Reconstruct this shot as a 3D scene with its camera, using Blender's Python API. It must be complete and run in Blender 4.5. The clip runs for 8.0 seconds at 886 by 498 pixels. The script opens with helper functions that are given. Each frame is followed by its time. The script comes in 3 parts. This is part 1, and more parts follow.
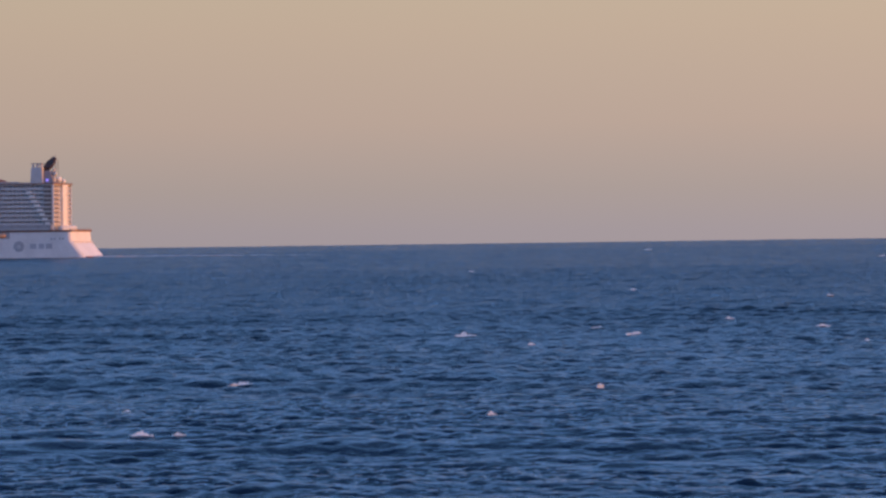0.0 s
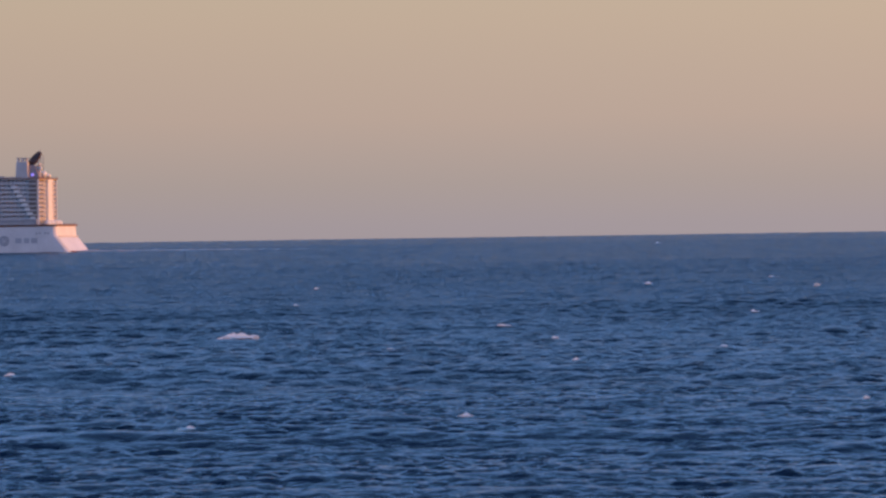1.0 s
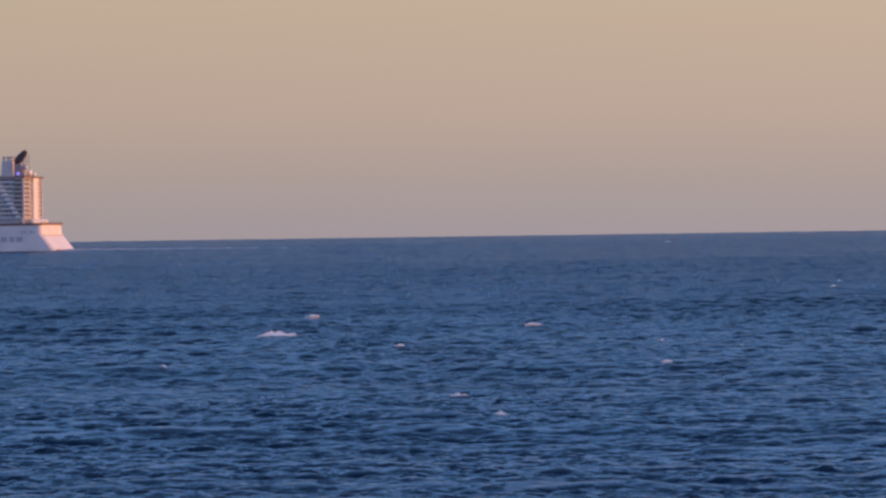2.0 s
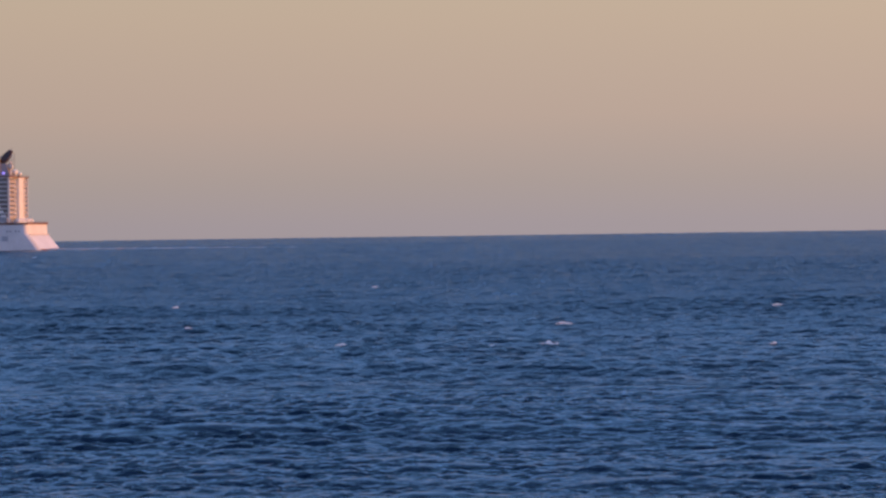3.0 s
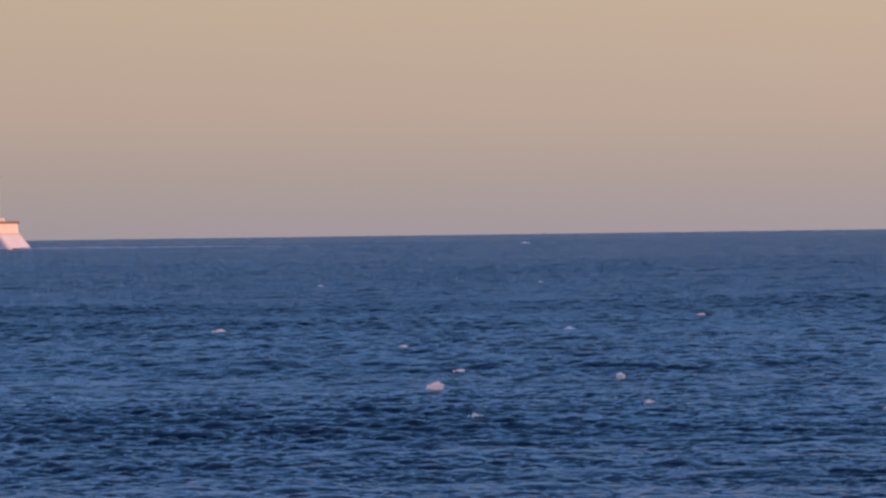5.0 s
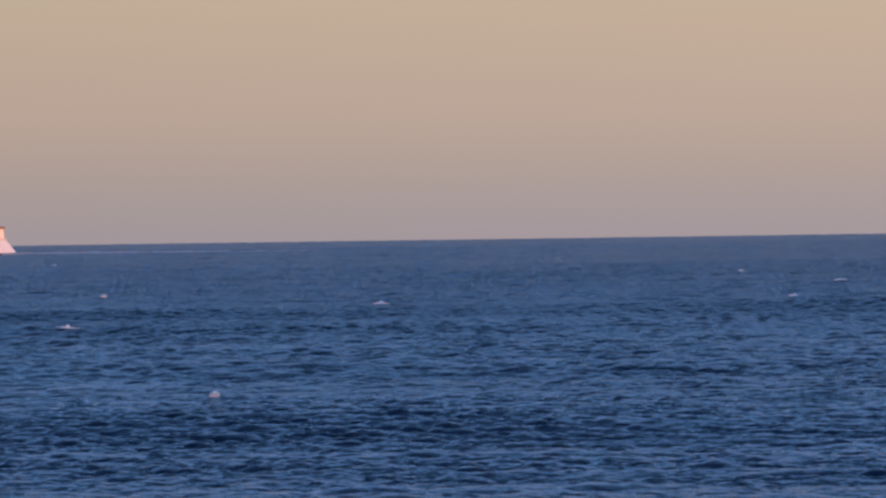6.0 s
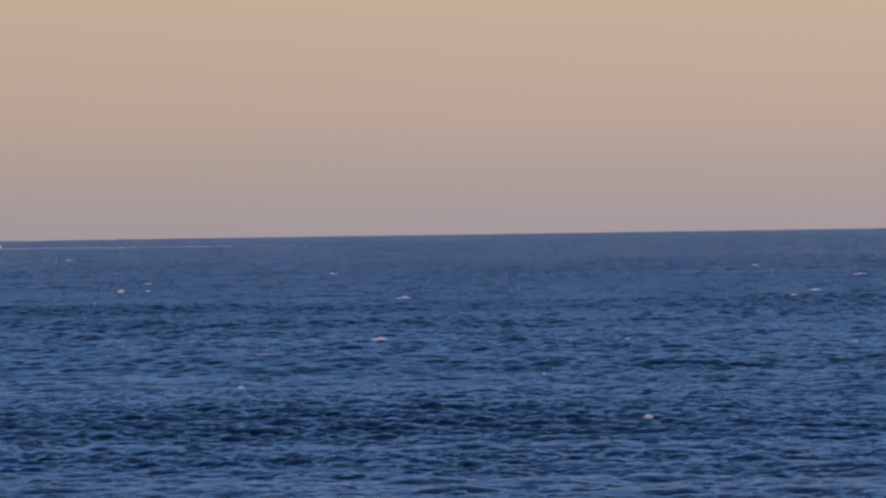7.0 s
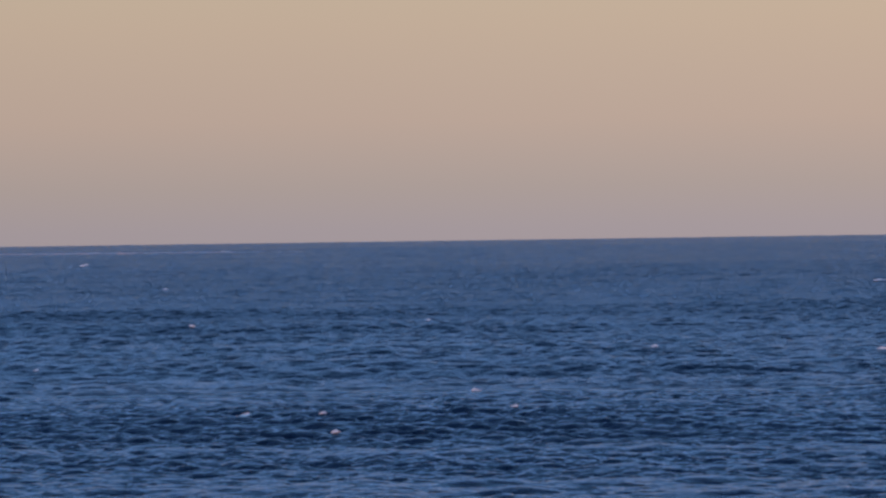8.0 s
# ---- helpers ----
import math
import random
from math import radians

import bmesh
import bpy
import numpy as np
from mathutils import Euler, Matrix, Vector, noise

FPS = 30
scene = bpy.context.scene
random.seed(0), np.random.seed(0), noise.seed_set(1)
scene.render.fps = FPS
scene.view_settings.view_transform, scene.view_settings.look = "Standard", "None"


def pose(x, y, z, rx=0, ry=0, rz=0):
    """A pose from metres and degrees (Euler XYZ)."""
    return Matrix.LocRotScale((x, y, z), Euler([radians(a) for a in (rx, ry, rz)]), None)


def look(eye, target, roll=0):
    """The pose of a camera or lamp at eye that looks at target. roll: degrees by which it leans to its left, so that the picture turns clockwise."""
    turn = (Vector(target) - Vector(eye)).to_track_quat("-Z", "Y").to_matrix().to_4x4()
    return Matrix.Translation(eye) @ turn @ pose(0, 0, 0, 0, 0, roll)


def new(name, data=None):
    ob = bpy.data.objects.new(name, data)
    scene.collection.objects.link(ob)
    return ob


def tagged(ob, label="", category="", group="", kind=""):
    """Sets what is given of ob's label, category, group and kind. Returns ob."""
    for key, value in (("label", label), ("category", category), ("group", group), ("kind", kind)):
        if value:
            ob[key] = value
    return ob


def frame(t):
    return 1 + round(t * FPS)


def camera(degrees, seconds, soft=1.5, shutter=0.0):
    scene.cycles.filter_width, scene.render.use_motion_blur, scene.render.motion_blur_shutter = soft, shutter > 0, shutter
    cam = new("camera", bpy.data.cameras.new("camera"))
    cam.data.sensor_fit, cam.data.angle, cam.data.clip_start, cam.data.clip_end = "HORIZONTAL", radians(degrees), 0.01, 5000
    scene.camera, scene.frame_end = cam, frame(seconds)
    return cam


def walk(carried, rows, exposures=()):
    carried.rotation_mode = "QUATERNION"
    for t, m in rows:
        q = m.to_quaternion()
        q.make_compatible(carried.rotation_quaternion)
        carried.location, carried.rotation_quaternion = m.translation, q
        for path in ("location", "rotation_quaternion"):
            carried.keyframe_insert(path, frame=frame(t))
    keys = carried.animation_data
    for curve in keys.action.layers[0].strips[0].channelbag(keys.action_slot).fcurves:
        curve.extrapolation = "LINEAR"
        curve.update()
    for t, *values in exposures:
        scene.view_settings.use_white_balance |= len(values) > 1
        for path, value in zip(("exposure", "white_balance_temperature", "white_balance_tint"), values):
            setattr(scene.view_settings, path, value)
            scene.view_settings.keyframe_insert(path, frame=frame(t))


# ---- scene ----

# The camera stands on the shore and looks out to sea, seawards is +y.
LENS, EYE_Z, HORIZON = 16.86, 10.5, 4900.0
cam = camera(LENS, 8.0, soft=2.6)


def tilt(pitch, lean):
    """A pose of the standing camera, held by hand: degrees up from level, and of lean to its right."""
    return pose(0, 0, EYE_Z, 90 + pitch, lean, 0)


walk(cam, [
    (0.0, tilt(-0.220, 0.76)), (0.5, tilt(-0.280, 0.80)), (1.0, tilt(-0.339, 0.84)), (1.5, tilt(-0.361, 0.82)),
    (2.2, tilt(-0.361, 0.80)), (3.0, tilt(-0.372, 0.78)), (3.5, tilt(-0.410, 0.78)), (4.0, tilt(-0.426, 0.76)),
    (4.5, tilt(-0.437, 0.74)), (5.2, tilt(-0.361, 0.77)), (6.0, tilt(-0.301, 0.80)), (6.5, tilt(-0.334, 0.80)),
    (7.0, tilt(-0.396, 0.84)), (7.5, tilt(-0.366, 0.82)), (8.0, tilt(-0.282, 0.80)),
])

# ---- sky and sun: a low sun off to the side, a mauve haze on the horizon ----
SUN_HEIGHT, SUN_SIDE = 3.0, -15.5

world = bpy.data.worlds.new("dusk_sky")
scene.world = world
world.use_nodes = True
wn, wl = world.node_tree.nodes, world.node_tree.links
background = wn["Background"]
sky = wn.new("ShaderNodeTexSky")
sky.sky_type, sky.sun_disc = "NISHITA", False
sky.sun_elevation, sky.sun_rotation = radians(SUN_HEIGHT), radians(90 - SUN_SIDE)
sky.air_density, sky.dust_density, sky.ozone_density = 1.0, 0.6, 2.0
coords = wn.new("ShaderNodeTexCoord")
split = wn.new("ShaderNodeSeparateXYZ")
wl.new(coords.outputs["Generated"], split.inputs[0])
haze = wn.new("ShaderNodeValToRGB")
haze_range = wn.new("ShaderNodeMapRange")
haze_range.inputs["From Min"].default_value, haze_range.inputs["From Max"].default_value = -0.01, 0.29
wl.new(split.outputs["Z"], haze_range.inputs["Value"])
wl.new(haze_range.outputs[0], haze.inputs[0])
stops = haze.color_ramp.elements
stops[0].position, stops[0].color = 0.0, (0.355, 0.305, 0.330, 1)
stops[1].position, stops[1].color = 1.0, (0.230, 0.540, 1.140, 1)
for at, colour in ((0.04, (0.372, 0.315, 0.332, 1)), (0.087, (0.410, 0.335, 0.312, 1)), (0.16, (0.492, 0.374, 0.312, 1)),
                   (0.267, (0.540, 0.415, 0.318, 1)), (0.31, (0.547, 0.431, 0.322, 1)), (0.37, (0.390, 0.390, 0.455, 1)),
                   (0.49, (0.310, 0.475, 0.870, 1)), (0.70, (0.352, 0.725, 1.670, 1))):
    stops.new(at).color = colour
upper = wn.new("ShaderNodeMix")
upper.data_type, upper.blend_type = "RGBA", "MULTIPLY"
upper.inputs["Factor"].default_value = 1.0
upper.inputs["B"].default_value = (3.4, 4.3, 6.0, 1)
wl.new(sky.outputs[0], upper.inputs["A"])
blend_range = wn.new("ShaderNodeMapRange")
blend_range.interpolation_type = "SMOOTHSTEP"
blend_range.inputs["From Min"].default_value, blend_range.inputs["From Max"].default_value = 0.20, 0.42
wl.new(split.outputs["Z"], blend_range.inputs["Value"])
strength = wn.new("ShaderNodeMix")
strength.data_type, strength.blend_type = "RGBA", "MULTIPLY"
strength.inputs["Factor"].default_value = 1.0
wl.new(haze.outputs[0], strength.inputs["A"])
sunward = wn.new("ShaderNodeMath")
sunward.operation, sunward.inputs[1].default_value, sunward.inputs[2].default_value = "MULTIPLY_ADD", 2.0, 10.0
wl.new(split.outputs["X"], sunward.inputs[0])
wl.new(sunward.outputs[0], strength.inputs["B"])
sky_mix = wn.new("ShaderNodeMix")
sky_mix.data_type = "RGBA"
wl.new(blend_range.outputs[0], sky_mix.inputs["Factor"])
wl.new(strength.outputs["Result"], sky_mix.inputs["A"])
wl.new(upper.outputs["Result"], sky_mix.inputs["B"])
# the glow of the low sun spreads over its side of the sky
side = wn.new("ShaderNodeMath")
side.operation, side.use_clamp = "MAXIMUM", True
side.inputs[1].default_value = 0.0
wl.new(split.outputs["X"], side.inputs[0])
glow_share = wn.new("ShaderNodeMath")
glow_share.operation, glow_share.inputs[1].default_value = "POWER", 2.0
wl.new(side.outputs[0], glow_share.inputs[0])
glow = wn.new("ShaderNodeMix")
glow.data_type, glow.blend_type = "RGBA", "MULTIPLY"
glow.inputs["B"].default_value = (1.35, 0.85, 0.42, 1)
wl.new(glow_share.outputs[0], glow.inputs["Factor"])
wl.new(sky_mix.outputs["Result"], glow.inputs["A"])
wl.new(glow.outputs["Result"], background.inputs["Color"])
background.inputs["Strength"].default_value = 0.1

sun = new("sun", bpy.data.lights.new("sun", "SUN"))
sun.data.energy, sun.data.angle, sun.data.color = 3.9, radians(0.6), (1.0, 0.38, 0.13)
sun_at = Vector((math.cos(radians(SUN_SIDE)), math.sin(radians(SUN_SIDE)), math.tan(radians(SUN_HEIGHT)))) * 500
sun.matrix_world = look(sun_at, (0, 0, 0))


# ---- materials ----
def material(name, colour, rough=0.5, metal=0.0, grain=0.08, scale=1.0, bump=0.0, bump_scale=4.0):
    """A painted or bare surface with uneven colour at two scales and fine relief."""
    m = bpy.data.materials.new(name)
    m.use_nodes = True
    n, l = m.node_tree.nodes, m.node_tree.links
    b = n["Principled BSDF"]
    tc = n.new("ShaderNodeTexCoord")
    big, fine = n.new("ShaderNodeTexNoise"), n.new("ShaderNodeTexNoise")
    big.inputs["Scale"].default_value, fine.inputs["Scale"].default_value = 0.12 * scale, 2.5 * scale
    both = n.new("ShaderNodeMath")
    both.operation = "ADD"
    l.new(tc.outputs["Object"], big.inputs["Vector"])
    l.new(tc.outputs["Object"], fine.inputs["Vector"])
    l.new(big.outputs[0], both.inputs[0])
    l.new(fine.outputs[0], both.inputs[1])
    rng = n.new("ShaderNodeMapRange")
    rng.inputs["From Min"].default_value, rng.inputs["From Max"].default_value = 0.5, 1.5
    rng.inputs["To Min"].default_value, rng.inputs["To Max"].default_value = 1 - 2 * grain, 1 + grain
    l.new(both.outputs[0], rng.inputs["Value"])
    tint = n.new("ShaderNodeVectorMath")
    tint.operation = "SCALE"
    tint.inputs[0].default_value = colour
    l.new(rng.outputs[0], tint.inputs["Scale"])
    l.new(tint.outputs[0], b.inputs["Base Color"])
    b.inputs["Roughness"].default_value, b.inputs["Metallic"].default_value = rough, metal
    if bump:
        rough_noise, bp = n.new("ShaderNodeTexNoise"), n.new("ShaderNodeBump")
        rough_noise.inputs["Scale"].default_value, rough_noise.inputs["Detail"].default_value = bump_scale, 4
        bp.inputs["Strength"].default_value, bp.inputs["Distance"].default_value = 1.0, bump
        l.new(tc.outputs["Object"], rough_noise.inputs["Vector"])
        l.new(rough_noise.outputs[0], bp.inputs["Height"])
        l.new(bp.outputs[0], b.inputs["Normal"])
    return m


def water_material(name, ripple, steep, calm=0.35, heading=0.9):
    """Deep sea water: dark body, clear gloss, wind ripples in the relief drawn out along the crests.
    The waves too small to show add up to a rougher gloss far from the shore."""
    m = bpy.data.materials.new(name)
    m.use_nodes = True
    n, l = m.node_tree.nodes, m.node_tree.links
    b = n["Principled BSDF"]
    tc = n.new("ShaderNodeTexCoord")
    b.inputs["Base Color"].default_value = (0.004, 0.016, 0.042, 1)
    b.inputs["IOR"].default_value = 1.333
    place, reach, decade, gloss = n.new("ShaderNodeNewGeometry"), n.new("ShaderNodeVectorMath"), n.new("ShaderNodeMath"), n.new("ShaderNodeValToRGB")
    reach.operation, decade.operation = "LENGTH", "LOGARITHM"
    decade.inputs[1].default_value = 10
    share = n.new("ShaderNodeMapRange")
    share.inputs["From Min"].default_value, share.inputs["From Max"].default_value = 2.0, 3.7
    ends = gloss.color_ramp.elements
    ends[0].position, ends[0].color = 0.05, (0.26, 0.26, 0.26, 1)
    ends[1].position, ends[1].color = 0.78, (0.50, 0.50, 0.50, 1)
    for at, value in ((0.27, 0.285), (0.40, 0.41), (0.55, 0.49)):
        ends.new(at).color = (value, value, value, 1)
    # smooth slicks between the rough patches, more of them out at sea
    sm, sn, sr, more = n.new("ShaderNodeMapping"), n.new("ShaderNodeTexNoise"), n.new("ShaderNodeMapRange"), n.new("ShaderNodeMath")
    slick = n.new("ShaderNodeMix")
    sm.vector_type = "TEXTURE"
    sm.inputs["Rotation"].default_value = (0, 0, heading)
    sm.inputs["Scale"].default_value = (ripple * 0.16, ripple * 0.4, 1.0)
    sn.inputs["Scale"].default_value, sn.inputs["Detail"].default_value = 1.0, 3
    more.operation, more.inputs[1].default_value = "MULTIPLY_ADD", 0.25
    sr.inputs["From Min"].default_value, sr.inputs["From Max"].default_value = 0.676, 0.742
    slick.inputs["B"].default_value = 0.05
    l.new(tc.outputs["Object"], sm.inputs[0])
    l.new(sm.outputs[0], sn.inputs["Vector"])
    most = n.new("ShaderNodeMath")
    most.operation, most.inputs[1].default_value = "MINIMUM", 0.56
    l.new(share.outputs[0], most.inputs[0])
    l.new(most.outputs[0], more.inputs[0])
    l.new(sn.outputs[0], more.inputs[2])
    l.new(more.outputs[0], sr.inputs["Value"])
    l.new(sr.outputs[0], slick.inputs["Factor"])
    l.new(gloss.outputs[0], slick.inputs["A"])
    l.new(place.outputs["Position"], reach.inputs[0])
    l.new(reach.outputs["Value"], decade.inputs[0])
    l.new(decade.outputs[0], share.inputs["Value"])
    l.new(share.outputs[0], gloss.inputs[0])
    l.new(slick.outputs[0], b.inputs["Roughness"])
    # gusts: wide patches where the ripples are weaker or stronger
    gust_map, gust, gust_range = n.new("ShaderNodeMapping"), n.new("ShaderNodeTexNoise"), n.new("ShaderNodeMapRange")
    gust_map.inputs["Scale"].default_value = (0.05 / ripple, 0.12 / ripple, 1.0)
    gust.inputs["Scale"].default_value, gust.inputs["Detail"].default_value = 1.0, 3
    gust_range.inputs["From Min"].default_value, gust_range.inputs["From Max"].default_value = 0.35, 0.65
    gust_range.inputs["To Min"].default_value, gust_range.inputs["To Max"].default_value = calm, 1.0
    l.new(tc.outputs["Object"], gust_map.inputs[0])
    l.new(gust_map.outputs[0], gust.inputs["Vector"])
    l.new(gust.outputs[0], gust_range.inputs["Value"])
    last = None
    for scale, height, stretch in ((0.9, 0.13, 2.2), (2.6, 0.120, 1.8), (6.5, 0.055, 1.5)):
        mp = n.new("ShaderNodeMapping")
        mp.vector_type = "TEXTURE"
        mp.inputs["Rotation"].default_value = (0, 0, heading)
        mp.inputs["Scale"].default_value = (1.0, stretch, 1.0)
        ns, bp = n.new("ShaderNodeTexNoise"), n.new("ShaderNodeBump")
        ns.inputs["Scale"].default_value, ns.inputs["Detail"].default_value = scale / ripple, 2
        bp.inputs["Distance"].default_value = height * ripple * steep
        l.new(tc.outputs["Object"], mp.inputs[0])
        l.new(mp.outputs[0], ns.inputs["Vector"])
        l.new(ns.outputs[0], bp.inputs["Height"])
        l.new(gust_range.outputs[0], bp.inputs["Strength"])
        if last:
            l.new(last.outputs[0], bp.inputs["Normal"])
        last = bp
    l.new(last.outputs[0], b.inputs["Normal"])
    return m


WATER_NEAR = water_material("sea_water_near", 1.0, 1.5)
WATER_SOUND = water_material("sea_water_sound", 1.2, 1.6)
WATER_MID = water_material("sea_water", 1.8, 1.8)
WATER_OUT = water_material("sea_water_offing", 2.2, 1.7)
WATER_FAR = water_material("sea_water_far", 3.2, 1.6)
FOAM = material("sea_foam", (0.88, 0.93, 0.97), 0.8, grain=0.08, scale=3, bump=0.010, bump_scale=9)
WAKE = material("wake_foam", (0.60, 0.58, 0.60), 0.8, grain=0.2, scale=1, bump=0.015, bump_scale=5)
HULL_WHITE = material("hull_paint_white", (0.82, 0.82, 0.83), 0.38, grain=0.12, scale=0.6)
DECK_WHITE = material("superstructure_paint_white", (0.85, 0.85, 0.84), 0.45, grain=0.06)
CABIN_DARK = material("cabin_front_grey", (0.38, 0.39, 0.43), 0.35, grain=0.2, scale=4)
PARTITION_GREY = material("partition_grey", (0.60, 0.60, 0.62), 0.45, grain=0.15)
GLASS_RAIL = material("smoked_glass_rail", (0.56, 0.57, 0.60), 0.2, grain=0.1, scale=2)
DECK_TEAK = material("teak_deck", (0.20, 0.09, 0.06), 0.7, grain=0.15, scale=3)
BOOT_RED = material("boot_top_red", (0.15, 0.03, 0.03), 0.5, grain=0.15)
FUNNEL_BLACK = material("funnel_black", (0.075, 0.05, 0.055), 0.5, grain=0.2)
LIFEBOAT_TAN = material("lifeboat_tan", (0.55, 0.36, 0.24), 0.5, grain=0.1)
LETTER_GREY = material("faded_lettering_grey", (0.47, 0.50, 0.56), 0.5, grain=0.08)
MARK_GREY = material("lettering_grey", (0.36, 0.39, 0.45), 0.5, grain=0.08)
STERN_RAIL = material("stern_rail_glass", (0.52, 0.47, 0.46), 0.25, grain=0.15, scale=2)
FIN_GREY = material("fin_grey", (0.30, 0.28, 0.31), 0.5, grain=0.15)
# stern glazing, and the painted shade of the corner balconies
STERN_GLASS_AND_SHADE = material("stern_glass_and_shade", (0.20, 0.18, 0.18), 0.25, grain=0.2, scale=2)
STEEL_GREY = material("steel_grey", (0.34, 0.35, 0.37), 0.5, grain=0.12)
LAMP_VIOLET = bpy.data.materials.new("violet_lamp")
LAMP_VIOLET.use_nodes = True
LAMP_VIOLET.node_tree.nodes["Principled BSDF"].inputs["Emission Color"].default_value = (0.16, 0.10, 1.0, 1)
LAMP_VIOLET.node_tree.nodes["Principled BSDF"].inputs["Emission Strength"].default_value = 1.0


# ---- mesh helpers ----
def part(name, bm, mat, parent=None, label="", smooth=False):
    """Links a bmesh as one mesh object, under parent where one is given."""
    me = bpy.data.meshes.new(name)
    for f in bm.faces:
        f.smooth = smooth
    bm.to_mesh(me)
    bm.free()
    me.materials.append(mat)
    ob = new(name, me)
    if parent:
        ob.parent = parent
    if label:
        tagged(ob, label)
    return ob


def mesh_of(name, bm, mat):
    me = bpy.data.meshes.new(name)
    bm.to_mesh(me)
    bm.free()
    me.materials.append(mat)
    return me


def piece(name, me, parent, at):
    """One of many alike parts on a shared mesh."""
    ob = new(name, me)
    ob.parent, ob.location = parent, at
    return ob


def box(bm, x0, x1, y0, y1, z0, z1, bevel=0.0):
    made = bmesh.ops.create_cube(bm, size=1.0, matrix=Matrix.LocRotScale(
        ((x0 + x1) / 2, (y0 + y1) / 2, (z0 + z1) / 2), None, (abs(x1 - x0), abs(y1 - y0), abs(z1 - z0))))
    if bevel:
        edges = {e for v in made["verts"] for e in v.link_edges}
        bmesh.ops.bevel(bm, geom=list(edges), offset=bevel, segments=2, affect="EDGES")
    return bm


def boxes(*all_of_them, bevel=0.0):
    bm = bmesh.new()
    for b in all_of_them:
        box(bm, *b, bevel=bevel)
    return bm


def loft(rings):
    """A closed skin over rings of equal length."""
    bm = bmesh.new()
    rows = [[bm.verts.new(p) for p in ring] for ring in rings]
    count = len(rows[0])
    for a, b in zip(rows, rows[1:]):
        for i in range(count):
            bm.faces.new((a[i], a[(i + 1) % count], b[(i + 1) % count], b[i]))
    bm.faces.new(rows[0][::-1])
    bm.faces.new(rows[-1])
    bmesh.ops.recalc_face_normals(bm, faces=bm.faces)
    return bm


def cylinder(bm, p, q, r0, r1, sides=12):
    p, q = Vector(p), Vector(q)
    turn = (q - p).to_track_quat("Z", "Y").to_matrix().to_4x4()
    bmesh.ops.create_cone(bm, cap_ends=True, segments=sides, radius1=r0, radius2=r1, depth=(q - p).length,
                          matrix=Matrix.Translation((p + q) / 2) @ turn)
    return bm


# ---- sea: a sheet to the horizon, and wave fields that drift over it ----
def sea_tile(count, spacing, shortest, longest, height, heading, seed, crests):
    """A patch of wind waves that repeats: heights and sideways shifts, count x count. crests: how long-crested the waves run."""
    rng = np.random.default_rng(seed)
    k = 2 * np.pi * np.fft.fftfreq(count, spacing)
    kx, ky = np.meshgrid(k, k)
    size = np.hypot(kx, ky)
    size[0, 0] = 1
    along = (kx * math.cos(heading) + ky * math.sin(heading)) / size
    power = np.exp(-(2 * np.pi / longest / size) ** 2) * size ** -3.4 * (0.12 / crests + np.clip(along, 0, 1) ** crests) * np.exp(-(size * shortest / 2 / np.pi) ** 2)
    power[0, 0] = 0
    spectrum = np.fft.fft2(rng.standard_normal((count, count))) * np.sqrt(power)
    z = np.fft.ifft2(spectrum).real
    gain = height / z.std()
    dx = np.fft.ifft2(-1j * kx / size * spectrum).real
    dy = np.fft.ifft2(-1j * ky / size * spectrum).real
    return z * gain, dx * gain, dy * gain


def swell(x, y):
    """Long low rollers that come in towards the shore."""
    return (0.47 * np.sin(y * math.tau / 80 - 12.33 + 0.006 * x) + 0.14 * np.sin(y / 5.3 + 0.012 * x + 1.1) + 0.10 * np.sin(y / 3.7 + 0.05 * x + 2.0)
            ) * (0.75 + 0.25 * np.sin(0.043 * x + 0.011 * y))


SURFACES = []


